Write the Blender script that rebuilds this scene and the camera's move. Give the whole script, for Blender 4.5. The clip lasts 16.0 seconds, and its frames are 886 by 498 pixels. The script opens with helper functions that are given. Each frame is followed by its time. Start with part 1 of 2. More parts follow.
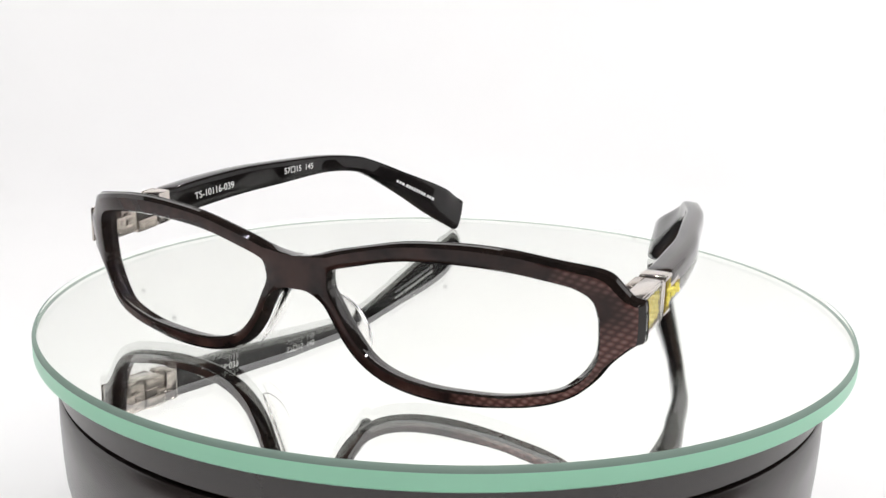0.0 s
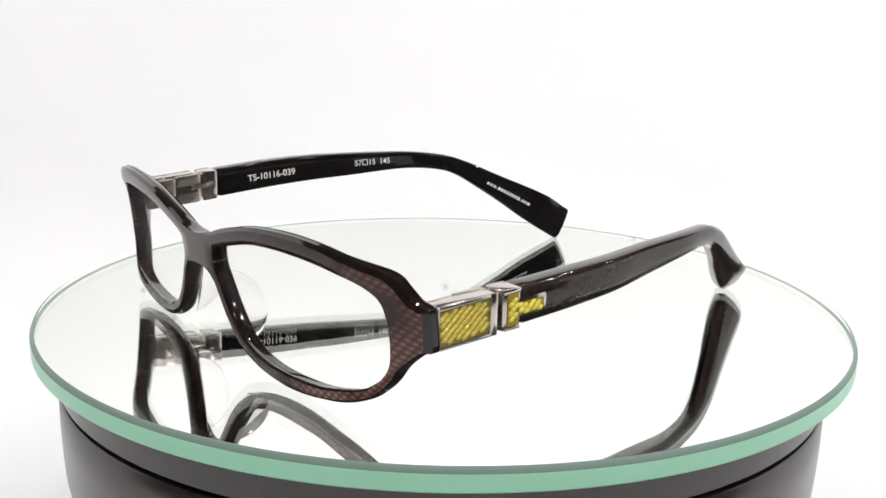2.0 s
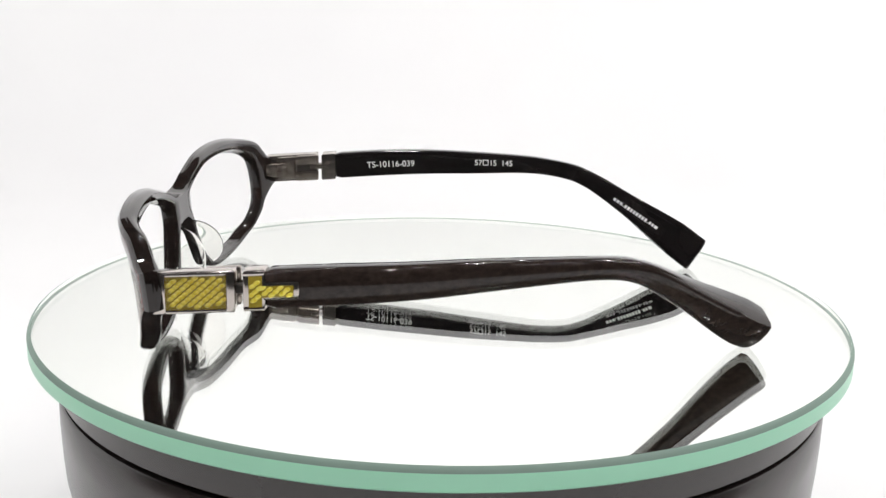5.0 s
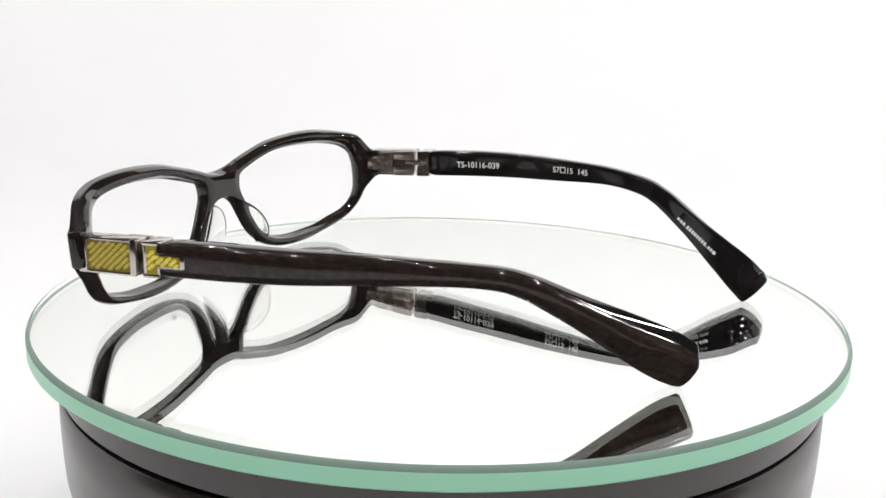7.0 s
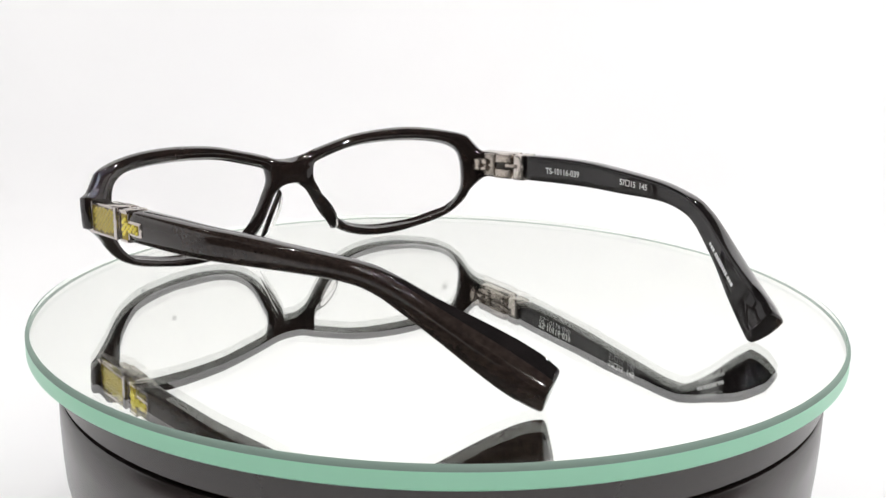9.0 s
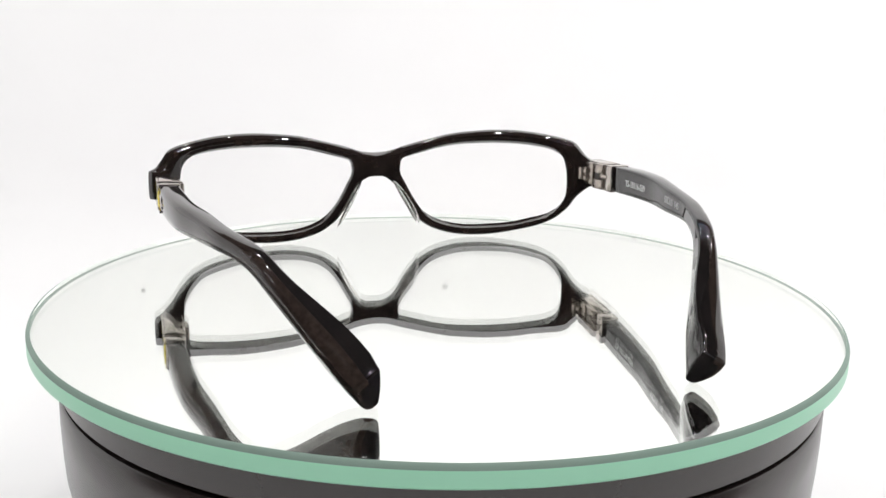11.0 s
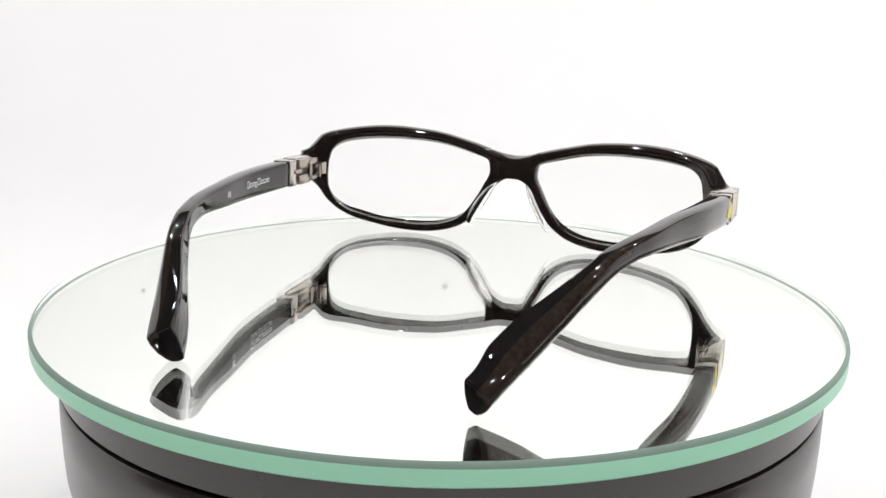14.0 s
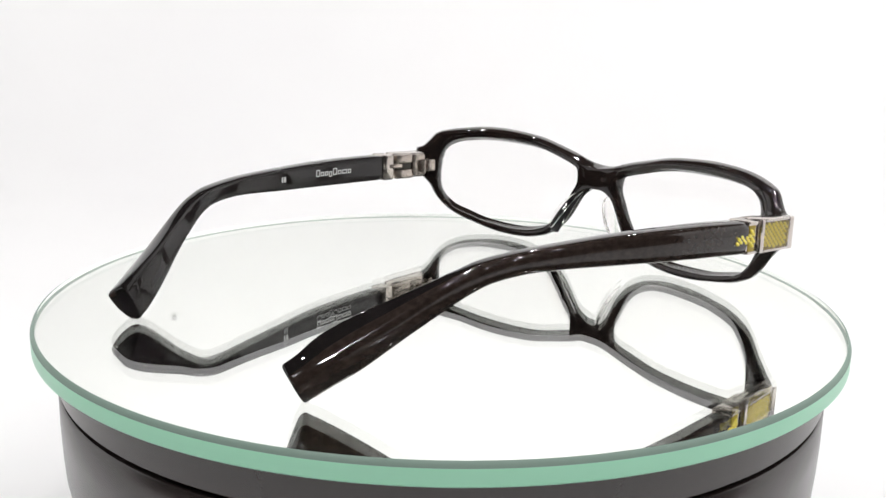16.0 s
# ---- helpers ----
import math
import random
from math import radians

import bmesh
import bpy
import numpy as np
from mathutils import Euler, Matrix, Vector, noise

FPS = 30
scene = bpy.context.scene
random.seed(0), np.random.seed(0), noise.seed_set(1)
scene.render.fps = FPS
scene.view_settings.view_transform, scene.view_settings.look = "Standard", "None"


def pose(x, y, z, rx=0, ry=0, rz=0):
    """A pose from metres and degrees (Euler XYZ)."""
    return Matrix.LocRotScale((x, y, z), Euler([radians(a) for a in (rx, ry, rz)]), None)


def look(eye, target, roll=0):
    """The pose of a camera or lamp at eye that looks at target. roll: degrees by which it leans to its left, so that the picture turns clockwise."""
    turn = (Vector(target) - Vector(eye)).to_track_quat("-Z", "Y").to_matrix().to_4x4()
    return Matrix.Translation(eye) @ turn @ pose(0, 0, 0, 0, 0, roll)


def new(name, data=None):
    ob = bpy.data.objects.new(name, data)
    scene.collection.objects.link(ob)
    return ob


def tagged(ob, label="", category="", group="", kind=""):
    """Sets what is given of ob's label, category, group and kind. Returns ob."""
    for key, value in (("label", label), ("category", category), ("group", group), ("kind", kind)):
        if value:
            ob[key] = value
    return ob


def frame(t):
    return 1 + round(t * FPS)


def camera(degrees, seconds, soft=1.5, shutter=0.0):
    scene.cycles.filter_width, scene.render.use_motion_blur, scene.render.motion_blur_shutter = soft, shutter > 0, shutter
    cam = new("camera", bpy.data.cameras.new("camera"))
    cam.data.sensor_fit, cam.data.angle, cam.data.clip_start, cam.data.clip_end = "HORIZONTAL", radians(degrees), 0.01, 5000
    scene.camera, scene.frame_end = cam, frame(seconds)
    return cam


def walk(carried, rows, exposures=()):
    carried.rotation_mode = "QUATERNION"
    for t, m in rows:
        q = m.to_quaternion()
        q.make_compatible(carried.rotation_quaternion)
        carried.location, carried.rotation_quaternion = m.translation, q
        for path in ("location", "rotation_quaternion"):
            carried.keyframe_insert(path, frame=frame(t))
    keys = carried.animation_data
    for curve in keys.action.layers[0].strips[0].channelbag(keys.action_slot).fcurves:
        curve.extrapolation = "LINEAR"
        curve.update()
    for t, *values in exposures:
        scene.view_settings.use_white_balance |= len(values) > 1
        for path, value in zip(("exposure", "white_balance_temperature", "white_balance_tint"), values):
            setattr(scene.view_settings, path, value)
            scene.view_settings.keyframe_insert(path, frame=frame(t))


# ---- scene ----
# A pair of eyeglasses on a slowly turning mirrored glass plate, in a white photo tent.
MM = 0.001
cam = camera(44.0, 16.0, soft=1.5)
EYE = Vector((0.0, -0.27314, 0.08145))
STAND = look(EYE, EYE + Vector((-0.00130, 0.96980, -0.24392)), 1.31)
walk(cam, [(0, STAND), (16, STAND)], exposures=[(0, 0.86), (16, 0.86)])

# ---- world and lights ----
world = bpy.data.worlds.new("world")
scene.world = world
world.use_nodes = True
world.node_tree.nodes["Background"].inputs["Color"].default_value = (1, 1, 1, 1)
world.node_tree.nodes["Background"].inputs["Strength"].default_value = 0.02


def bulb(name, place, watts, radius=0.007):
    d = bpy.data.lights.new(name, "POINT")
    d.shadow_soft_size, d.energy, d.color = radius, watts, (1.0, 0.985, 0.985)
    ob = new(name, d)
    ob.location = place
    return ob


# rows of small ceiling LEDs over the table
for lx in (-0.65, -0.4, -0.14, 0.12, 0.38, 0.64):
    for ly in (-0.45, -0.15, 0.15, 0.45):
        bulb("led_bulb", (lx + 0.05 * ly, ly, 0.66), (0.84 + 0.42 * lx) * (1.5 if ly < -0.3 else 1.0))


# ---- materials ----
def material(name, colour, rough=0.5, metal=0.0, coat=0.0, spec=0.5):
    m = bpy.data.materials.new(name)
    m.use_nodes = True
    b = m.node_tree.nodes["Principled BSDF"]
    b.inputs["Base Color"].default_value = (*colour, 1)
    b.inputs["Roughness"].default_value = rough
    b.inputs["Metallic"].default_value = metal
    b.inputs["Coat Weight"].default_value = coat
    b.inputs["Coat Roughness"].default_value = 0.02
    b.inputs["Specular IOR Level"].default_value = spec
    return m


def node(m, kind, **values):
    n = m.node_tree.nodes.new(kind)
    for k, v in values.items():
        n.inputs[k].default_value = v
    return n


def link(m, a, b):
    m.node_tree.links.new(a, b)


def ramp(m, fac, stops):
    n = m.node_tree.nodes.new("ShaderNodeValToRGB")
    while len(n.color_ramp.elements) < len(stops):
        n.color_ramp.elements.new(0.5)
    for e, (at, c) in zip(n.color_ramp.elements, stops):
        e.position, e.color = at, (*c, 1)
    link(m, fac, n.inputs["Fac"])
    return n.outputs["Color"]


def coords(m, scale=(1, 1, 1), turn=(0, 0, 0)):
    t = m.node_tree.nodes.new("ShaderNodeTexCoord")
    p = m.node_tree.nodes.new("ShaderNodeMapping")
    p.inputs["Scale"].default_value = scale
    p.inputs["Rotation"].default_value = turn
    link(m, t.outputs["Object"], p.inputs["Vector"])
    return p.outputs["Vector"]


def bsdf(m):
    return m.node_tree.nodes["Principled BSDF"]


def bumped(m, height, strength, distance):
    n = node(m, "ShaderNodeBump", Strength=strength, Distance=distance)
    link(m, height, n.inputs["Height"])
    link(m, n.outputs["Normal"], bsdf(m).inputs["Normal"])


def acetate(name, dark, light, scale, along=0.15):
    """Polished acetate: streaky brown-black with a clear gloss."""
    m = material(name, dark, 0.03, 0, 0.0)
    n = node(m, "ShaderNodeTexNoise", Scale=scale, Detail=5.0, Roughness=0.6)
    link(m, coords(m, (1, along, 1)), n.inputs["Vector"])
    link(m, ramp(m, n.outputs["Fac"], [(0.35, dark), (0.7, light)]), bsdf(m).inputs["Base Color"])
    f = node(m, "ShaderNodeTexNoise", Scale=900.0, Detail=2.0)
    link(m, coords(m), f.inputs["Vector"])
    bumped(m, f.outputs["Fac"], 0.02, 0.0001)
    return m


BLACK = acetate("black_acetate", (0.010, 0.0078, 0.0072), (0.022, 0.0145, 0.012), 250)
BROWN = acetate("brown_acetate", (0.018, 0.0125, 0.0105), (0.034, 0.0245, 0.0205), 900, 0.6)
bsdf(BROWN).inputs["Roughness"].default_value = 0.06
bsdf(BROWN).inputs["Specular IOR Level"].default_value = 0.36
INNER = acetate("black_inner_acetate", (0.0075, 0.0065, 0.0065), (0.013, 0.0105, 0.0105), 300)
bsdf(INNER).inputs["Specular IOR Level"].default_value = 0.38


def skin_front():
    """The rim's front: brown acetate over a fine grid of pale scales."""
    m = material("scaled_brown_acetate", (0.05, 0.02, 0.015), 0.05, 0, 0.0)
    v = m.node_tree.nodes.new("ShaderNodeTexVoronoi")
    v.inputs["Scale"].default_value, v.inputs["Randomness"].default_value = 760.0, 0.12
    link(m, coords(m, (0.8, 0.0, 1.25), (0, 0.5, 0)), v.inputs["Vector"])
    n = node(m, "ShaderNodeTexNoise", Scale=110.0, Detail=3.0)
    link(m, coords(m), n.inputs["Vector"])
    dots = ramp(m, v.outputs["Distance"], [(0.10, (0.25, 0.135, 0.122)), (0.34, (0.16, 0.074, 0.064)), (0.52, (0.085, 0.040, 0.034))])
    base = ramp(m, n.outputs["Fac"], [(0.35, (0.016, 0.009, 0.008)), (0.65, (0.050, 0.024, 0.020))])
    x = m.node_tree.nodes.new("ShaderNodeMix")
    x.data_type = "RGBA"
    # light catching the scales is painted in, towards one rim's lower end, in patches
    patch = node(m, "ShaderNodeTexNoise", Scale=60.0, Detail=2.0)
    link(m, coords(m), patch.inputs["Vector"])
    run = node(m, "ShaderNodeVectorMath")
    run.operation = "DOT_PRODUCT"
    run.inputs[1].default_value = (-9.0, 0.0, -7.0)
    link(m, coords(m), run.inputs[0])
    both = node(m, "ShaderNodeMath")
    link(m, patch.outputs["Fac"], both.inputs[0])
    link(m, run.outputs["Value"], both.inputs[1])
    link(m, ramp(m, both.outputs[0], [(0.80, (0, 0, 0)), (0.98, (1, 1, 1))]), x.inputs["Factor"])
    link(m, base, x.inputs["A"])
    link(m, dots, x.inputs["B"])
    link(m, x.outputs["Result"], bsdf(m).inputs["Base Color"])
    bsdf(m).inputs["Specular IOR Level"].default_value = 0.3
    return m


SKIN = skin_front()


def weave():
    """Bright yellow woven thread, set in clear resin."""
    m = material("yellow_weave", (0.75, 0.58, 0.03), 0.3, 0.45, 0.5)
    n = node(m, "ShaderNodeTexNoise", Scale=1600.0, Detail=3.0)
    link(m, coords(m), n.inputs["Vector"])
    link(m, ramp(m, n.outputs["Fac"], [(0.3, (0.82, 0.66, 0.04)), (0.7, (1.0, 0.90, 0.20))]), bsdf(m).inputs["Base Color"])
    bumped(m, n.outputs["Fac"], 0.25, 0.0001)
    return m


YELLOW = weave()
YELLOW_BED = material("yellow_bed", (0.34, 0.25, 0.012), 0.5, 0.2)
# inner hinge parts: nickel with its dark reflections painted into the colour
TAUPE = material("shaded_nickel", (0.46, 0.405, 0.36), 0.24, 1.0)
STEEL = material("polished_nickel", (0.56, 0.51, 0.47), 0.15, 1.0)
n_ = node(STEEL, "ShaderNodeTexNoise", Scale=700.0, Detail=3.0)
link(STEEL, coords(STEEL, (1, 0.1, 1)), n_.inputs["Vector"])
bumped(STEEL, n_.outputs["Fac"], 0.05, 0.0001)
DARK_GAP = material("dark_hinge", (0.06, 0.055, 0.05), 0.4, 0.8)
PRINT = material("pale_print", (0.72, 0.72, 0.72), 0.5)
GREY_PRINT = material("grey_print", (0.45, 0.45, 0.45), 0.4)


def clear(name, tint, gloss, rough=0.0):
    """A thin clear sheet: lets light straight through, with gloss on top."""
    m = bpy.data.materials.new(name)
    m.use_nodes = True
    t = m.node_tree
    t.nodes.clear()
    out = t.nodes.new("ShaderNodeOutputMaterial")
    tr, gl, mix = (t.nodes.new("ShaderNode" + k) for k in ("BsdfTransparent", "BsdfGlossy", "MixShader"))
    tr.inputs["Color"].default_value = (*tint, 1)
    gl.inputs["Roughness"].default_value = rough
    mix.inputs[0].default_value = gloss
    t.links.new(tr.outputs[0], mix.inputs[1])
    t.links.new(gl.outputs[0], mix.inputs[2])
    t.links.new(mix.outputs[0], out.inputs[0])
    return m


LENS = clear("clear_lens", (0.998, 0.997, 0.995), 0.014)


def resin():
    """A clear dome over the weave, glossier at a glancing angle."""
    m = clear("clear_resin", (1.0, 0.99, 0.96), 0.05)
    t = m.node_tree
    f = t.nodes.new("ShaderNodeFresnel")
    f.inputs["IOR"].default_value = 1.42
    mix = next(n for n in t.nodes if n.type == "MIX_SHADER")
    t.links.new(f.outputs[0], mix.inputs[0])
    return m


RESIN = resin()


def solid_glass(name, tint, ior, rough=0.0):
    m = bpy.data.materials.new(name)
    m.use_nodes = True
    t = m.node_tree
    t.nodes.clear()
    out, g = t.nodes.new("ShaderNodeOutputMaterial"), t.nodes.new("ShaderNodeBsdfGlass")
    g.inputs["Color"].default_value = (*tint, 1)
    g.inputs["Roughness"].default_value, g.inputs["IOR"].default_value = rough, ior
    t.links.new(g.outputs[0], out.inputs[0])
    return m


GLASS = solid_glass("plate_glass", (0.995, 1.0, 0.99), 1.5)
PAD = solid_glass("clear_acetate", (0.995, 0.99, 0.985), 1.22, 0.0)
MIRROR = material("mirror_silver", (0.935, 0.945, 0.928), 0.0, 1.0)


def ground_glass(name, colour, inner, share):
    """A half polished glass face: scatters some light back and lets the rest through."""
    m = material(name, colour, 0.3)
    t = m.node_tree
    tr, mix = t.nodes.new("ShaderNodeBsdfTransparent"), t.nodes.new("ShaderNodeMixShader")
    tr.inputs["Color"].default_value = (*inner, 1)
    mix.inputs[0].default_value = share
    out = t.nodes["Material Output"]
    t.links.new(bsdf(m).outputs[0], mix.inputs[1])
    t.links.new(tr.outputs[0], mix.inputs[2])
    t.links.new(mix.outputs[0], out.inputs[0])
    return m


EDGE = ground_glass("ground_green_glass", (0.43, 0.86, 0.61), (0.90, 1.0, 0.95), 0.12)
# pale tone for the light that comes through the far edge
LINING = material("pale_lining", (0.90, 0.92, 0.90), 0.4)
ARRIS = ground_glass("ground_arris", (0.24, 0.33, 0.28), (0.8, 0.9, 0.85), 0.1)
bsdf(ARRIS).inputs["Roughness"].default_value = 0.6
bsdf(ARRIS).inputs["Specular IOR Level"].default_value = 0.2
DRUM = material("dark_plastic", (0.030, 0.0215, 0.0195), 0.24, spec=0.75)
n_ = node(DRUM, "ShaderNodeTexNoise", Scale=1500.0, Detail=2.0)
link(DRUM, coords(DRUM), n_.inputs["Vector"])
bumped(DRUM, n_.outputs["Fac"], 0.05, 0.0002)
SPECK = material("grey_speck", (0.58, 0.58, 0.58), 0.8)
# the unseen room's lack of light is put into this dark colour
ROOM = material("dim_room_paint", (0.05, 0.05, 0.052), 0.8)
CLOTH = material("white_tent_cloth", (0.86, 0.86, 0.855), 0.9)
n_ = node(CLOTH, "ShaderNodeTexNoise", Scale=3.0, Detail=3.0)
link(CLOTH, coords(CLOTH), n_.inputs["Vector"])
link(CLOTH, ramp(CLOTH, n_.outputs["Fac"], [(0.3, (0.84, 0.838, 0.838)), (0.7, (0.88, 0.88, 0.878))]), bsdf(CLOTH).inputs["Base Color"])


# ---- mesh helpers ----
def part(name, bm, mat, parent=None, label="", smooth=40):
    """Links a bmesh as one mesh object under a thing or a part."""
    bmesh.ops.recalc_face_normals(bm, faces=bm.faces)
    me = bpy.data.meshes.new(name)
    bm.to_mesh(me)
    bm.free()
    for m in (mat if isinstance(mat, (list, tuple)) else [mat]):
        me.materials.append(m)
    if smooth:
        for f in me.polygons:
            f.use_smooth = True
        me.set_sharp_from_angle(angle=radians(smooth))
    ob = new(name, me)
    if parent:
        ob.parent = parent
    if label:
        ob["label"] = label
    return ob


def lathe(profile, n=160, close=False):
    """Turns (r, z) points round the z axis."""
    bm = bmesh.new()
    rings = []
    for r, z in profile:
        if r < 1e-6:
            rings.append([bm.verts.new((0, 0, z))])
        else:
            rings.append([bm.verts.new((r * math.cos(2 * math.pi * i / n), r * math.sin(2 * math.pi * i / n), z)) for i in range(n)])
    pairs = list(zip(rings, rings[1:]))
    if close:
        pairs.append((rings[-1], rings[0]))
    for a, b in pairs:
        for i in range(n):
            j = (i + 1) % n
            if len(a) == 1 and len(b) == 1:
                continue
            if len(a) == 1:
                bm.faces.new((a[0], b[i], b[j]))
            elif len(b) == 1:
                bm.faces.new((a[i], a[j], b[0]))
            else:
                bm.faces.new((a[i], a[j], b[j], b[i]))
    return bm


def merged(bm, own):
    """Adds own to bm, or gives own back where there is no bm yet."""
    if bm is None:
        return own
    me = bpy.data.meshes.new("tmp")
    own.to_mesh(me)
    own.free()
    bm.from_mesh(me)
    bpy.data.meshes.remove(me)
    return bm


def block(x0, x1, y0, y1, z0, z1, bevel=0.0004, bm=None):
    """A box with rounded edges."""
    own = bmesh.new()
    bmesh.ops.create_cube(own, size=1.0)
    for v in own.verts:
        v.co = ((x0 + x1) / 2 + v.co.x * (x1 - x0), (y0 + y1) / 2 + v.co.y * (y1 - y0), (z0 + z1) / 2 + v.co.z * (z1 - z0))
    if bevel:
        bmesh.ops.bevel(own, geom=own.edges[:], offset=bevel, segments=2, affect="EDGES", profile=0.5)
    return merged(bm, own)


def spline(pts, per=6, closed=False):
    """Catmull-Rom through points of any dimension."""
    p = [np.array(q, float) for q in pts]
    n = len(p)
    out = []
    for i in range(n if closed else n - 1):
        g = (lambda k: p[k % n]) if closed else (lambda k: p[min(max(k, 0), n - 1)])
        a, b, c, d = g(i - 1), g(i), g(i + 1), g(i + 2)
        for k in range(per):
            t = k / per
            out.append(0.5 * (2 * b + (c - a) * t + (2 * a - 5 * b + 4 * c - d) * t * t + (3 * b - a - 3 * c + d) * t ** 3))
    if not closed:
        out.append(p[-1])
    return out


# ---- the tent ----
def tent():
    """A white sweep with white side cards, in a dim room."""
    hw, y0, y1, z0, z1, r = 0.80, -0.55, 0.80, -0.085, 0.60, 0.25
    zs = 0.36
    prof = [(y0, z0)] + [(y1 - r + r * math.sin(a), z0 + r - r * math.cos(a)) for a in np.linspace(0, math.pi / 2, 16)] + [(y1, z1)]
    bm = bmesh.new()
    rows = [[bm.verts.new((x, y, z)) for y, z in prof] for x in (-hw, hw)]
    for i in range(len(prof) - 1):
        bm.faces.new((rows[0][i], rows[1][i], rows[1][i + 1], rows[0][i + 1]))
    tagged(part("backdrop", bm, CLOTH), "white curved paper backdrop behind the turntable", "backdrop", kind="structure")
    t = 0.01
    # side cards, added out of view to whiten what the temples mirror
    for name, box in (("wall_west", (-hw - t, -hw, -0.10, y1, z0, zs)), ("wall_east", (hw, hw + t, -0.10, y1, z0, zs))):
        tagged(part(name, block(*box, 0), CLOTH, smooth=0), "unseen white side card that the temples reflect", "wall", kind="structure")
    R, H = 1.6, 1.6
    for name, box in (("wall_north", (-R, R, R, R + t, -0.8, H)), ("wall_south", (-R, R, -R - t, -R, -0.8, H)), ("wall_outer_west", (-R - t, -R, -R, R, -0.8, H)),
                      ("wall_outer_east", (R, R + t, -R, R, -0.8, H)), ("ceiling", (-R, R, -R, R, H, H + t)), ("floor", (-R, R, -R, R, -0.8 - t, -0.8))):
        tagged(part(name, block(*box, 0), ROOM, smooth=0), "plain dim grey surface of the room round the set", name.split("_")[0], kind="structure")


tent()


def paper_marks():
    """Small grey specks on the backdrop, which the mirror shows."""
    sheet = bpy.data.objects["backdrop"]
    for x, z, r in ((-0.305, 0.2373, 0.0026), (-0.2748, 0.2655, 0.0030), (0.0018, 0.2257, 0.0028), (0.1896, 0.1722, 0.0024)):
        bm = bmesh.new()
        bmesh.ops.create_icosphere(bm, subdivisions=2, radius=r)
        for v in bm.verts:
            v.co = (v.co.x + x, v.co.y * 0.15 + 0.7965, v.co.z * 0.8 + z)
        part("speck", bm, SPECK, sheet)


paper_marks()


# ---- the turntable ----
def turntable():
    top = new("turntable")
    tagged(top, "round dark plastic turntable base with a thin groove", "turntable")
    top.location = (0, 0, -0.050)
    z = 0.050
    body = [(0, 0), (87, 0), (90, 1.2), (92.4, 4.5), (94.0, 9), (94.9, 14), (95.3, 20), (95.5, 26), (95.5, 34.1), (95.0, 34.7), (92, 34.7), (0, 34.7)]
    part("foot", lathe([(r * MM, h * MM) for r, h in ((0, -34.9), (70, -34.9), (72, -33.5), (72, -0.1), (0, -0.1))]), DRUM, top, "recessed dark foot")
    part("base", lathe([(r * MM, h * MM) for r, h in body]), DRUM, top)
    ring = [(0, 35.6), (93, 35.6), (94.9, 35.7), (95.4, 36.2), (95.4, 43.4), (94.8, 44.0), (0, 44.0)]
    part("top_ring", lathe([(r * MM, h * MM) for r, h in ring]), DRUM, top)
    part("groove", lathe([(r * MM, h * MM) for r, h in ((0, 34.75), (93.4, 34.75), (93.4, 35.55), (0, 35.55))]), DARK_GAP, top, "black gap between the turning top and the base")
    # dark disc added for the black shadow line below the glass rim
    part("spacer", lathe([(r * MM, h * MM) for r, h in ((0, 44.05), (92, 44.05), (92, 44.9), (0, 44.9))]), DARK_GAP, top, "thin dark disc added at the shadow line under the glass")
    return top


turntable()


def glass_plate():
    """Clear glass 5 mm thick, silvered below, with a ground green edge."""
    top = new("glass_plate")
    tagged(top, "round mirrored glass plate with a pale green ground edge", "glass plate")
    R, c, t = 100.9, 1.15, 5.0
    pane = part("pane", lathe([(0, 0), ((R - c * 0.8) * MM, 0)], 256), GLASS, top, "clear glass surface", 0)
    pane.visible_shadow = False
    part("mirror", lathe([(0, -3.8 * MM), ((R - 0.02) * MM, -3.8 * MM)], 256), MIRROR, top, "silvered mirror layer in the glass", 0)
    part("arris", lathe([(r * MM, z * MM) for r, z in ((R - c * 0.8, 0), (R - 0.3, -0.35), (R, -c))], 256), ARRIS, top, "ground bevel of the glass edge")
    part("edge", lathe([(r * MM, z * MM) for r, z in ((R, -c), (R, -t + 0.5), (R - 0.4, -t + 0.1), (R - 0.6, -t), (R - 6, -t))], 256), EDGE, top, "pale green glass edge")
    # lining added inside the edge: its colour stands in for transmitted light
    part("edge_lining", lathe([(r * MM, z * MM) for r, z in ((R - 0.12, -c - 0.02), (R - 0.12, -3.78))], 256), LINING, top, "pale lining added inside the glass edge to brighten it")
    part("backing", lathe([(r * MM, z * MM) for r, z in ((0, -t - 0.02), (97, -t - 0.02), (97, -t - 0.08), (0, -t - 0.08))], 128), DARK_GAP, top, "dark painted back of the mirror")
    return top


# ---- the eyeglasses, in millimetres of their own frame: front at +y, temples towards -y ----
TILT, MID, THICK = math.tan(radians(6.3)), 17.0, 4.0
SET = pose(-1.67, 67.1, -0.09, 0, 0, -1.5)  # the front sits slightly askew on the temples
OUT = [(0, 26.5), (3.95, 27.1), (9.38, 28.95), (16.58, 30.8), (23.69, 32.45), (30.6, 33.27), (38.49, 33.72), (46.39, 33.46), (53.3, 32.57), (59.72, 31.39), (62.68, 30.21), (64.45, 28.04), (66.12, 25.96), (67.7, 25.18), (68.29, 24.39), (68.29, 17.79), (67.3, 17), (65.64, 15.82), (62.97, 13.06), (61.2, 10.4), (59.0, 7.9), (55.9, 5.4), (50.83, 3.17), (44.22, 1.79), (37.21, 0.75), (30.1, 0.55), (23.69, 1.24), (17.86, 3.01), (13.21, 5.97), (9.95, 9.61), (7.68, 13.55), (5.8, 17), (4.03, 18.67), (2.16, 19.65), (0, 19.85)]
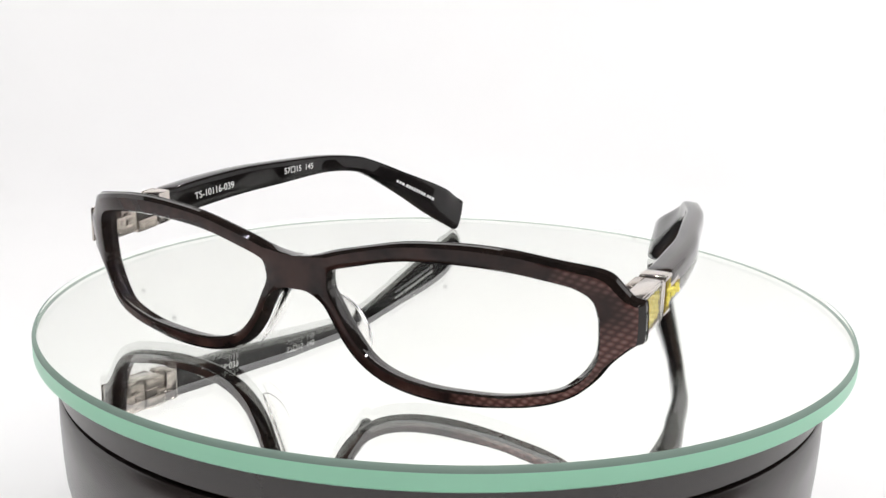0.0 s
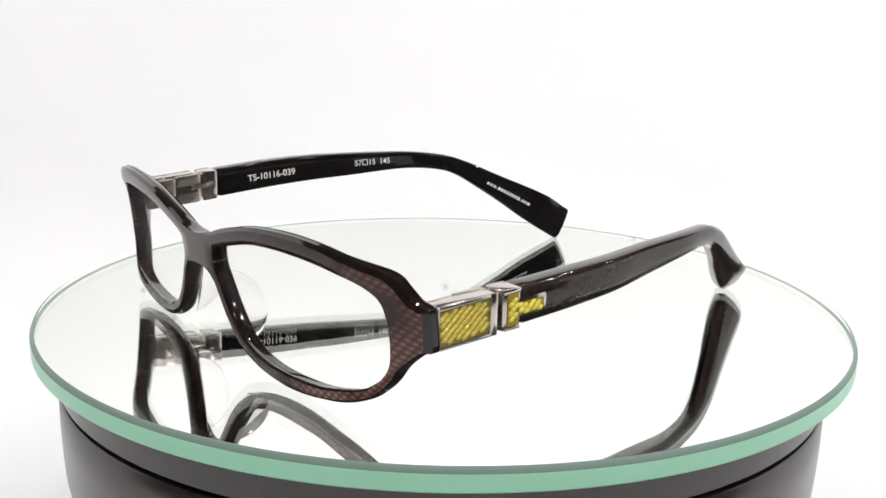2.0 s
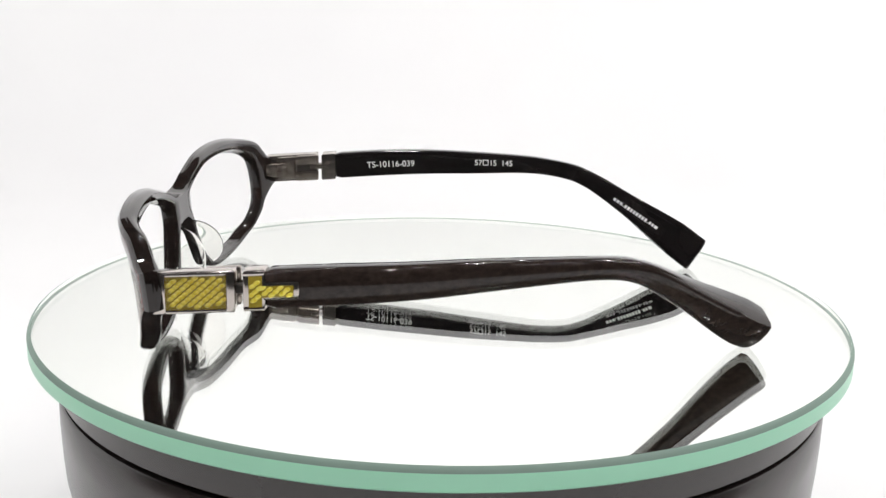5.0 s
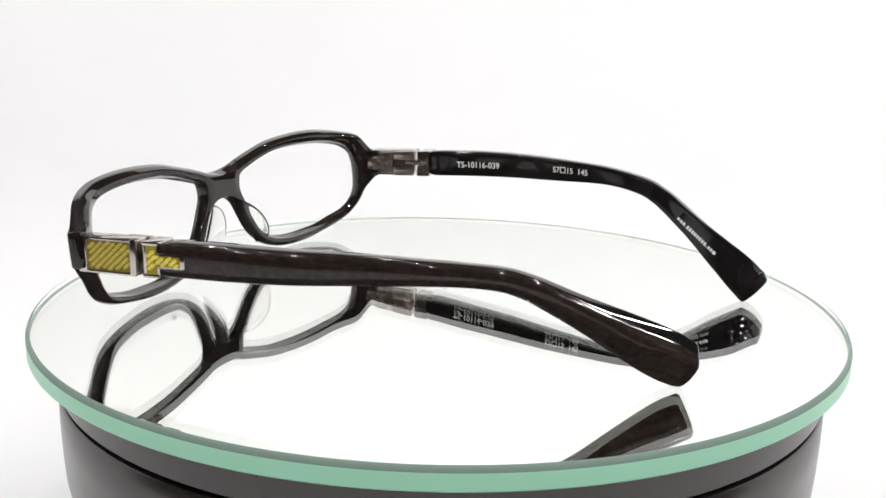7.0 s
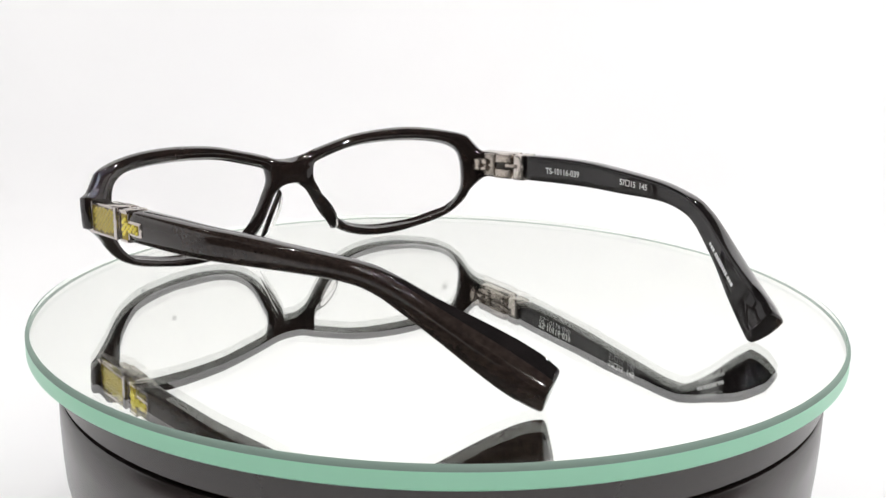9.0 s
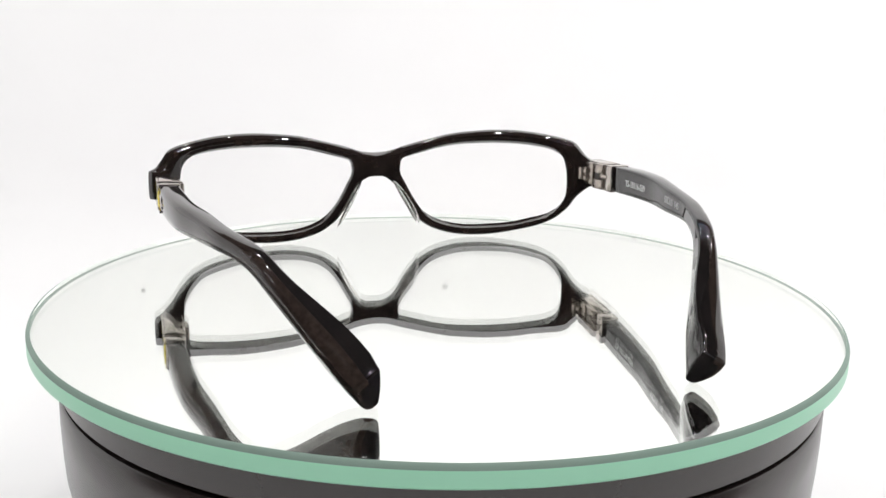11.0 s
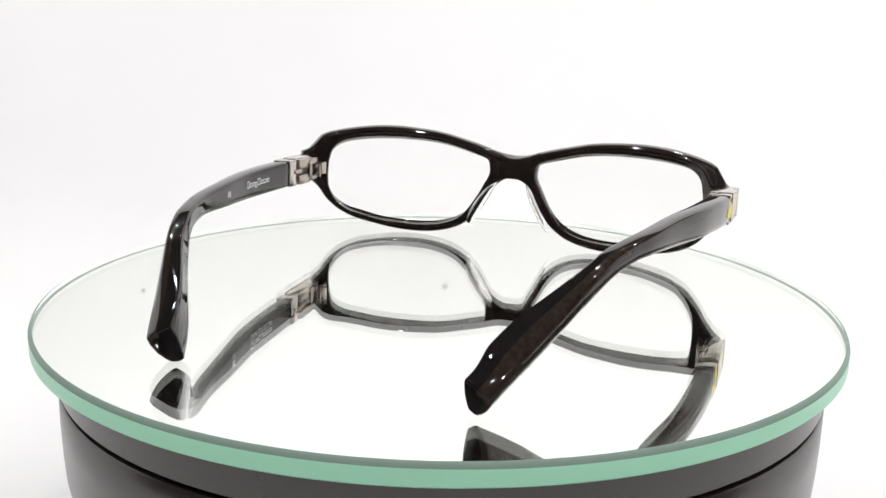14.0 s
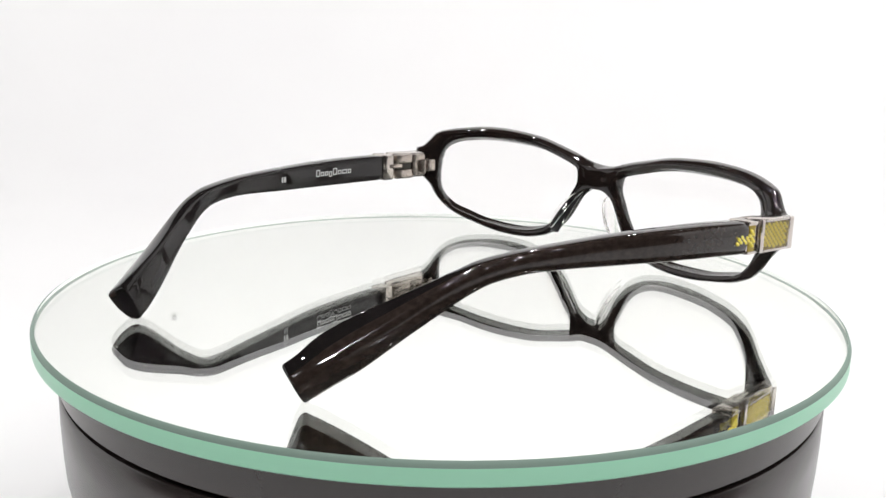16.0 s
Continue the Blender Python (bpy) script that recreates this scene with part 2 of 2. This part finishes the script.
INN = [(7.76, 24.26), (8.45, 25.53), (10.9, 26.61), (16.39, 28.38), (23.26, 29.95), (30.12, 30.64), (37.97, 30.83), (45.82, 30.54), (52.19, 29.75), (56.11, 28.77), (58.27, 27.4), (59.35, 25.83), (59.84, 24.26), (60.13, 22.4), (60.33, 21.41), (60.43, 17.49), (60.33, 15.82), (60.13, 13.86), (59.3, 11.8), (58.1, 9.8), (56.4, 8.0), (54.0, 6.3), (49.5, 5.0), (43.36, 3.66), (36.69, 3.17), (29.83, 3.07), (23.75, 3.76), (18.65, 5.42), (15.41, 7.78), (12.86, 11.11), (10.8, 14.45), (9.04, 17.78), (8.06, 19.55), (7.57, 20.92), (7.47, 22.1)]


def front_y(x, z):
    """The middle of the curved, leaning front; its ends run on straight."""
    w = min(abs(x), 60.0)
    return -6.11 * (w / 62) ** 2 - 0.022 * max(0.0, w - 50) ** 2 - 0.58 * (abs(x) - w) + (z - MID) * TILT - 0.09 * max(0.0, 14 - z) * min(1.0, max(0.0, abs(x) - 48) / 12)


def on_front(x, z, d):
    """A point d millimetres ahead of the middle of the front at (x, z). The front grows thicker towards its ends."""
    w = min(abs(x), 57.0)
    sx = -math.copysign(12.22 * w / 62 ** 2 + 0.04 * max(0.0, w - 50), x)
    n = Vector((-sx, 1, -TILT)).normalized()
    if d > 0:
        d *= 1 + 0.06 * min(1.0, max(0.0, (abs(x) - 54) / 12))
    return SET @ (Vector((x, front_y(x, z), z)) + n * d) * MM


def rim(side):
    """One half of the front: rounded bar between the inner and the outer outline."""
    o, i = spline(OUT, 4), spline(INN, 4)
    for f in (0.25, 0.5, 0.75):
        o.append(np.array((0.0, 19.85 + 6.65 * f)))
        i.append(np.array((7.47 + 0.29 * f, 22.1 + 2.16 * f)))
    bm = bmesh.new()
    rings = []
    for a, b in zip(o, i):
        w = max(np.hypot(*(a - b)), 0.1)
        joined = abs(a[0]) < 1e-6
        fade = min(1.0, abs(a[0]) / 8)
        h, r, ro, back = THICK / 2, 0.7, 0.2 + 1.7 * fade, 0.2 + 1.9 * fade
        q, g = r / w, min(ro / w, 0.46)
        prof = [(0, -h + r), (q * .3, -h + r * .3), (q, -h), (0.5, -h), (1 - g, -h), (1 - g * .35, -h + back * .35), (1, -h + back), (1, 0.4), (1, h - ro), (1 - g * .3, h - ro * .3), (1 - g, h),
                (0.5, h), (q, h), (q * .3, h - r * .3), (0, h - r), (0, 0)]
        if joined:
            prof = [(min(max(s, 0), 0.5) if s < 0.5 else s, d) for s, d in prof]
            prof = [(s if s <= 0.5 else 1, -h if d < -h + back + 1e-6 and s > .5 else (h if d > h - ro - 1e-6 and s > .5 else d)) for s, d in prof]
        row = []
        for s, d in prof:
            p = b + (a - b) * s
            if d <= 0 and s < 0.5:
                p = p - np.array((0.0, 0.6 * min(1.0, max(0.0, (b[1] - 22) / 6)))) * (1 - 2 * s)
            if d > 0 and s < 0.5:
                p = p - np.array((0.0, 1.2 * min(1.0, max(0.0, (b[1] - 22) / 6)))) * (1 - 2 * s)
                p = p + np.array((0.0, 0.8 * min(1.0, max(0.0, (12 - b[1]) / 6)))) * (1 - 2 * s)
            if s > 0.5:
                # the top of the rim slopes down to the back
                p = p + np.array((0.0, 0.26 * d * min(1.0, max(0.0, (a[1] - 23) / 4)) * min(1.0, max(0.0, (62 - a[0]) / 10))))
            row.append(bm.verts.new(on_front(side * p[0], p[1], d)))
        rings.append(row)
    n = len(rings)
    for k in range(n):
        A, B = rings[k], rings[(k + 1) % n]
        cut = abs(o[k][0]) < 1e-6 and abs(o[(k + 1) % n][0]) < 1e-6
        for j in range(16):
            if cut and 5 <= j <= 9:
                continue
            f = bm.faces.new((A[j], A[(j + 1) % 16], B[(j + 1) % 16], B[j]))
            f.material_index = 1 if j in (10, 11, 12) else 0
    return bm


def joined_rims():
    bm = merged(rim(1), rim(-1))
    bmesh.ops.remove_doubles(bm, verts=bm.verts, dist=0.00003)
    return bm


def lens(side):
    i = spline(INN, 3)
    c = sum(i) / len(i)
    bm = bmesh.new()
    faces = []
    for d in (-0.7, 0.7):
        prev = None
        mid = bm.verts.new(on_front(side * c[0], c[1], d))
        for s in (0.25, 0.5, 0.75, 1.0):
            ring = []
            for p in i:
                q = c + (p - c) * s * 1.004
                ring.append(bm.verts.new(on_front(side * q[0], q[1], d)))
            for k in range(len(ring)):
                j = (k + 1) % len(ring)
                bm.faces.new((mid, ring[k], ring[j]) if prev is None else (prev[k], ring[k], ring[j], prev[j]))
            prev = ring
    return bm


def nose_pad(side):
    """A clear leaf-shaped pad behind the nose side of the rim."""
    bm = bmesh.new()
    bmesh.ops.create_uvsphere(bm, u_segments=24, v_segments=14, radius=1.0)
    for v in bm.verts:
        s, u, t = v.co.z, -v.co.y, v.co.x
        r = math.sqrt(max(0.0, 1 - s * s))
        z = 11.6 + 7.0 * s
        x = 8.9 - 0.57 * (z - 11.4) + 0.7 * t + 0.55 * (u + r)
        v.co = on_front(side * x, z, -1.0 - 3.5 * (u + r))
    return bm


# centreline of a temple: y, inner x, half height; its z and a shift of x stand apart for each side
TEMPLE = [(34.5, 63.2, 3.85), (20, 62.4, 3.8), (6, 61.2, 3.6), (-8, 58.5, 3.2), (-22, 55.9, 2.6), (-30, 53.4, 2.35), (-37, 50.7, 2.35), (-41.5, 48.8, 2.45), (-46, 46.6, 2.7), (-54, 42.5, 3.15), (-62, 38.2, 4.0), (-68, 35.1, 4.6), (-71.7, 33.1, 4.65)]
RISE = {1: [22.9, 24.15, 25.0, 25.5, 25.8, 25.5, 24.5, 23.0, 20.8, 16.0, 10.9, 7.1, 4.6], -1: [21.1, 21.7, 22.2, 22.8, 23.3, 23.3, 22.8, 21.6, 19.6, 15.0, 10.0, 6.5, 4.7]}
BOW = {1: [-0.4, -0.6, -0.9, -1.2, -1.3, -1.2, -1.0, -0.9, -0.8, -0.7, -0.6, -0.6, -0.6], -1: [0, 0, 0, 0, 0, 0.2, 0.4, 0.5, 0.7, 0.7, 0.7, 0.6, 0.5]}
SKEW = -1.5  # millimetres by which one temple sits farther back than the other


def ease(v, a, b):
    """0 at a, 1 at b, soft at both ends."""
    f = min(1.0, max(0.0, (v - a) / (b - a)))
    return f * f * (3 - 2 * f)


def blade(side):
    """Stations along a temple: run, inner middle, outward and upward directions, half height, width, inward swell, keel."""
    path = spline([(y + SKEW * side, x + b, h, z) for (y, x, h), z, b in zip(TEMPLE, RISE[side], BOW[side])], 6)
    rows, run = [], 0.0
    for k, (y, x, h, z) in enumerate(path):
        a, b = path[max(k - 1, 0)], path[min(k + 1, len(path) - 1)]
        t = Vector((side * (b[1] - a[1]), b[0] - a[0], b[3] - a[3])).normalized()
        out = Vector((side, 0, 0))
        out = (out - t * out.dot(t)).normalized()
        up = out.cross(t).normalized()
        if up.z < 0:
            up = -up
        twist = -radians(22) * min(1.0, max(0.0, (-40 - y) / 28))
        up, out = up * math.cos(twist) - out * math.sin(twist), out * math.cos(twist) + up * math.sin(twist)
        w = np.interp(y, (-72, -55, -30, 0, 20), (4.6, 4.4, 4.0, 4.6, 5.2))
        c = Vector((side * x, y, z)) + out * (2.4 * (1 - math.cos(twist)))
        if k:
            run += math.dist((y, x, z), (path[k - 1][0], path[k - 1][1], path[k - 1][3]))
        swell = 3.3 * ease(-y, 42, 64) * (1 - 0.4 * ease(-y, 66, 71.8))
        rows.append((run, c, out, up, h, w, swell, ease(-y, 62, 73), t))
    return rows


def swollen(n, v, h, w, swell, keel):
    """The tip is thick above, where it swells inwards, and runs to a soft keel below."""
    f, inner = min(1.0, abs(v) / h), 1 - n / w
    if v >= 0:
        return n - swell * inner * (0.45 + 0.55 * f)
    n -= swell * inner * 0.45 * (1 - f)
    return n + (w * 0.5 - n) * 0.5 * keel * f ** 1.5


def temple_mesh(side):
    """A flat slab with rounded edges, swept along the bent centreline."""
    rows = blade(side)
    bm = bmesh.new()
    rings = []
    for k, (run, c, out, up, h, w, swell, keel, t) in enumerate(rows):
        r = 0.6
        prof = [(0, -h + r), (0.18, -h + .18), (r, -h), (w * .5, -h), (w - 1.0, -h * .985), (w - .3, -h + .55), (w + .02, -h * .5), (w + .12, 0), (w + .02, h * .55), (w - .3, h - .5), (w - 1.0, h * .99), (w * .5, h), (r, h), (0.18, h - .18), (0, h - r), (0, h * .5), (0, 0), (0, -h * .5)]
        g = 0.9 if k == 0 else 1.0
        row = []
        for n_, v_ in prof:
            n_ = swollen(n_, v_, h, w, swell, keel)
            row.append(bm.verts.new((c + out * (w / 2 + (n_ - w / 2) * g) + up * v_ * g - t * (0.06 * (v_ + h) * ease(-c.y, 65, 72))) * MM))
        rings.append(row)
    # the end is cut flat, with a small round edge
    flat = rings[-1]
    for ahead, g in ((0.35, 0.95), (0.55, 0.86), (0.62, 0.7)):
        mid = sum((v.co for v in flat), Vector()) / len(flat)
        rings.append([bm.verts.new(mid + (v.co - mid) * g + t * ahead * MM) for v in flat])
    for A, B in zip(rings, rings[1:]):
        m = len(A)
        for j in range(m):
            f = bm.faces.new((A[j], A[(j + 1) % m], B[(j + 1) % m], B[j]))
            f.material_index = 1 if 2 < j < 11 else 0
    bm.faces.new(rings[0])
    bm.faces.new(rings[-1])
    return bm


def lettering(name, body, size, parent, side, y, up, label):
    """Raised print on the inner face of a temple, read from the other side."""
    cu = bpy.data.curves.new("tmp", "FONT")
    cu.body, cu.size, cu.extrude = body, size * MM, 0.02 * MM
    cu.align_y, cu.offset = "CENTER", 0.015 * MM
    ob = bpy.data.objects.new("tmp", cu)
    scene.collection.objects.link(ob)
    bpy.context.view_layer.update()
    me = bpy.data.meshes.new_from_object(ob.evaluated_get(bpy.context.evaluated_depsgraph_get()))
    bpy.data.objects.remove(ob)
    bend_on(me, side, y, up)
    me.name = name
    me.materials.clear()
    me.materials.append(PRINT)
    made = new(name, me)
    made.parent = parent
    made["label"] = label
    return made


def bend_on(me, side, y, up):
    """Lays a flat mesh along the inner face of a temple, starting at y; it runs towards -y on +x and +y on -x."""
    rows = blade(side)
    runs = np.array([r[0] for r in rows])
    begin = np.interp(-y, [-r[1].y for r in rows], runs)
    table = np.array([[*r[1], *r[2], *r[3], r[4], r[5], r[6], r[7]] for r in rows])
    for v in me.vertices:
        at, rise, lift = begin + side * v.co.x / MM, v.co.y / MM + up, v.co.z / MM
        q = [np.interp(at, runs, col) for col in table.T]
        c, out, upward = Vector(q[0:3]), Vector(q[3:6]), Vector(q[6:9])
        levels = [q[9] * f for f in (-1.0, -0.5, 0.0, 0.5, 1.0)]
        n = np.interp(rise, levels, [swollen(0.0, g, *q[9:13]) for g in levels])
        v.co = (c + out * (n - 0.04 - lift) + upward * rise) * MM


def bars(name, widths, size, parent, side, y, up, label, hollow=False, ink=PRINT):
    """Small marks that stand for writing or a trade mark."""
    bm = bmesh.new()
    at = 0.0
    for w, h, base in widths:
        if hollow:
            e = 0.24
            for xa, xb, ya, yb in ((0, w, h / 2 - e, h / 2), (0, e, -h / 2, h / 2 - e), (w - e, w, -h / 2, h / 2 - e), (e, w - e, -h / 2, e - h / 2)):
                block((at + xa) * MM, (at + xb) * MM, (base + ya) * MM, (base + yb) * MM, 0, 0.02 * MM, 0, bm)
            at += w + size * 0.22
            continue
        for k in range(max(1, int(w / 0.4))):
            ww = w / max(1, int(w / 0.4))
            block((at + k * ww) * MM, (at + k * ww + ww) * MM, (base - h / 2) * MM, (base + h / 2) * MM, 0, 0.02 * MM, 0, bm)
        at += w + size * 0.22
    me = bpy.data.meshes.new(name)
    bm.to_mesh(me)
    bm.free()
    bend_on(me, side, y, up)
    me.materials.append(ink)
    ob = new(name, me)
    ob.parent = parent
    ob["label"] = label
    return ob


def eyeglasses():
    top = new("eyeglasses")
    tagged(top, "dark brown acetate eyeglasses with yellow woven inlays on the temples", "eyeglasses")
    part("front_frame", joined_rims(), [BLACK, SKIN], top, "glossy dark brown acetate front with full rims", 35)
    for side in (1, -1):
        part("lens", lens(side), LENS, top, "clear demo lens", 60)
        part("nose_pad", nose_pad(side), PAD, top, "clear acetate nose pad", 60)
        y0, z1 = SKEW * side, RISE[side][0]
        lean = -0.075 if side > 0 else -0.05

        def fitting(xa, xb, ya, yb, za, zb, bevel, bm=None):
            """A rounded metal block beside a temple; its height follows the line of the temple."""
            shift = 1.0 if side > 0 else 0.1
            own = block(*sorted((side * (xa - shift) * MM, side * (xb - shift) * MM)), (y0 + ya) * MM, (y0 + yb) * MM, za * MM, zb * MM, bevel)
            for v in own.verts:
                v.co.z += z1 * MM + lean * (v.co.y - (y0 + 34.5) * MM)
            return merged(bm, own)

        def threads(ya, yb, za, zb, x, bm):
            """Slanting rows of yellow thread knots over a bed."""
            shift = 1.0 if side > 0 else 0.1
            slant, pitch = radians(40), 1.15
            for i in range(-9, 10):
                for k in range(-9, 10):
                    a, b = k * pitch * 0.9 + 0.3 * i, i * pitch
                    y, z = (ya + yb) / 2 - a * math.cos(slant) + b * math.sin(slant), (za + zb) / 2 + a * math.sin(slant) + b * math.cos(slant)
                    if not (ya + 0.35 < y < yb - 0.35 and za + 0.35 < z < zb - 0.35):
                        continue
                    own = bmesh.new()
                    bmesh.ops.create_uvsphere(own, u_segments=10, v_segments=6, radius=1.0)
                    turned = slant - radians(14)
                    for v in own.verts:
                        p, q, o = v.co.x * 0.80, v.co.y * 0.5, v.co.z * 0.36
                        yy, zz = y - p * math.cos(turned) + q * math.sin(turned), z + p * math.sin(turned) + q * math.cos(turned)
                        yy, zz = min(max(yy, ya), yb), min(max(zz, za), zb)
                        v.co = Vector((side * (x - shift + o), y0 + yy, zz + z1 + lean * (yy - 34.5))) * MM
                    merged(bm, own)
            for f in bm.faces:
                f.material_index = 1
            return bm

        hinge = part("hinge", fitting(64.4, 68.3, 40.2, 56.0, -4.1, 4.1, 0.0006), STEEL, top, "polished nickel hinge block")
        bed = threads(42.0, 53.6, -3.25, 3.25, 68.36, bmesh.new())
        part("inlay", fitting(68.1, 68.36, 41.9, 53.7, -3.3, 3.3, 0, bed), [YELLOW_BED, YELLOW], hinge, "yellow woven inlay", 60)
        sheet = fitting(68.74, 68.8, 41.7, 53.9, -3.4, 3.4, 0)
        bmesh.ops.delete(sheet, geom=[f for f in sheet.faces if f.normal.x * side < 0.9], context="FACES_ONLY")
        cover = part("cover", sheet, RESIN, hinge, "clear resin over the weave")
        cover.visible_shadow = False
        if cover.data.polygons[0].normal.x * side < 0:
            cover.data.flip_normals()
        bezel = fitting(68.1, 68.85, 53.6, 56.0, -4.1, 4.1, 0.00035)
        fitting(68.1, 68.85, 40.2, 42.0, -4.1, 4.1, 0.00035, bezel)
        fitting(68.1, 68.85, 41.8, 53.8, 3.25, 4.1, 0.00035, bezel)
        fitting(68.1, 68.85, 41.8, 53.8, -4.1, -3.25, 0.00035, bezel)
        part("bezel", bezel, STEEL, hinge, "raised nickel rim round the inlay")
        part("knuckle", fitting(62.6, 64.6, 39.7, 46.6, -3.9, -0.9, 0.0004), TAUPE, hinge)
        part("knuckle", fitting(62.6, 64.6, 39.7, 46.6, 1.0, 3.9, 0.0004), TAUPE, hinge)
        part("slot", fitting(63.2, 64.6, 40.0, 46.5, -1.0, 1.1, 0.0002), DARK_GAP, hinge, "dark slot between the knuckles")
        part("hinge_arm", fitting(62.7, 64.6, 46.9, 52.3, -3.2, 3.7, 0.0004), TAUPE, hinge)
        part("hinge_leaf", fitting(61.2, 65.4, 52.1, 55.6, -1.9, 2.0, 0.0004), TAUPE, hinge, "nickel hinge leaf set into the frame")
        part("hinge_leaf", fitting(61.6, 63.2, 49.4, 52.4, 0.2, 1.9, 0.0004), TAUPE, hinge, "small fork of the leaf")
        part("hinge_leaf", fitting(61.6, 63.2, 49.4, 52.4, -1.9, -0.5, 0.0004), TAUPE, hinge, "small fork of the leaf")
        screw = bmesh.new()
        bmesh.ops.create_cone(screw, cap_ends=True, segments=20, radius1=0.75 * MM, radius2=0.65 * MM, depth=4.2 * MM,
                              matrix=Matrix.Translation((side * 61.6 * MM, (y0 + 50.6) * MM, (z1 - 1.1) * MM)))
        part("screw", screw, TAUPE, hinge, "small upright hinge pin")
        part("barrel", fitting(64.8, 67.0, 38.4, 41.0, -0.9, 0.9, 0.0003), DARK_GAP, hinge, "dark steel spring barrel")
        arm = part("temple", temple_mesh(side), [INNER, BROWN], top, "dark brown acetate temple with a black inner face", 48)
        part("end_cap", fitting(63.0, 68.4, 34.3, 38.8, -4.05, 4.0, 0.0005), STEEL, arm, "polished nickel end cap")
        part("end_cap_tab", fitting(62.8, 63.7, 37.0, 42.4, -0.4, 1.0, 0.0003), TAUPE, arm)
        tongue = fitting(66.6, 68.7, 27.6, 35.2, -2.2, 1.9, 0.0009)
        fitting(68.1, 68.75, 34.5, 38.7, 3.0, 4.0, 0.0003, tongue)
        fitting(68.1, 68.75, 34.5, 38.7, -4.0, -3.2, 0.0003, tongue)
        part("tongue", tongue, STEEL, arm, "nickel tongue let into the temple")
        tee = threads(35.1, 37.5, -3.2, 3.0, 68.62, bmesh.new())
        tee = threads(29.0, 35.6, -1.35, 1.05, 68.78, tee)
        fitting(68.3, 68.62, 35.0, 37.6, -3.2, 3.0, 0, tee)
        fitting(68.5, 68.78, 28.8, 35.4, -1.35, 1.05, 0.0003, tee)
        part("inlay", tee, [YELLOW_BED, YELLOW], arm, "yellow woven inlay", 60)
        if side > 0:
            lettering("lettering", "TS-10116-039", 2.6, arm, side, 23.3, -0.3, "pale printed model number")
            lettering("lettering", "57\u25a115  145", 2.35, arm, side, -9.7, 0.2, "pale printed frame sizes")
            bars("lettering", [(0.8, 0.8, 0)] * 3 + [(0.25, 0.3, -.3)] + [(0.68, 0.95, 0)] * 8 + [(0.25, 0.3, -.3)] + [(0.62, 0.8, 0)] * 2 + [(1.0, 0.8, 0)], 1.5, arm, side, -51.0, -0.9, "pale printed line of small writing")
        else:
            bars("emblem", [(1.5, 2.0, 0.3), (1.3, 1.2, 0), (1.3, 1.2, 0), (1.2, 1.6, -.3), (1.6, 2.0, 0.3), (1.3, 1.2, 0), (2.0, 1.2, 0), (1.3, 1.2, 0)], 2.0, arm, side, 7.4, 0.2, "pale printed trade mark", True)
            bars("lettering", [(0.7, 1.6, 0), (0.8, 1.6, 0)], 1.6, arm, side, -7.5, 0.0, "small pale printed mark", ink=GREY_PRINT)
    return top


plate = glass_plate()
glasses = eyeglasses()


def motions():
    """The plate and the glasses turn together about the drum's axis."""
    turn = [(t, 154.15 - 12.356 * t) for t in range(17)]
    walk(plate, [(t, pose(0, 0.0003, 0, 0, 0, a) @ pose(-0.00101, 0.00046, 0)) for t, a in turn])
    walk(glasses, [(t, pose(0, 0, 0, 0, 0, a) @ pose(-0.0006, 0, 0, 0, 0, -1.2)) for t, a in turn])


motions()
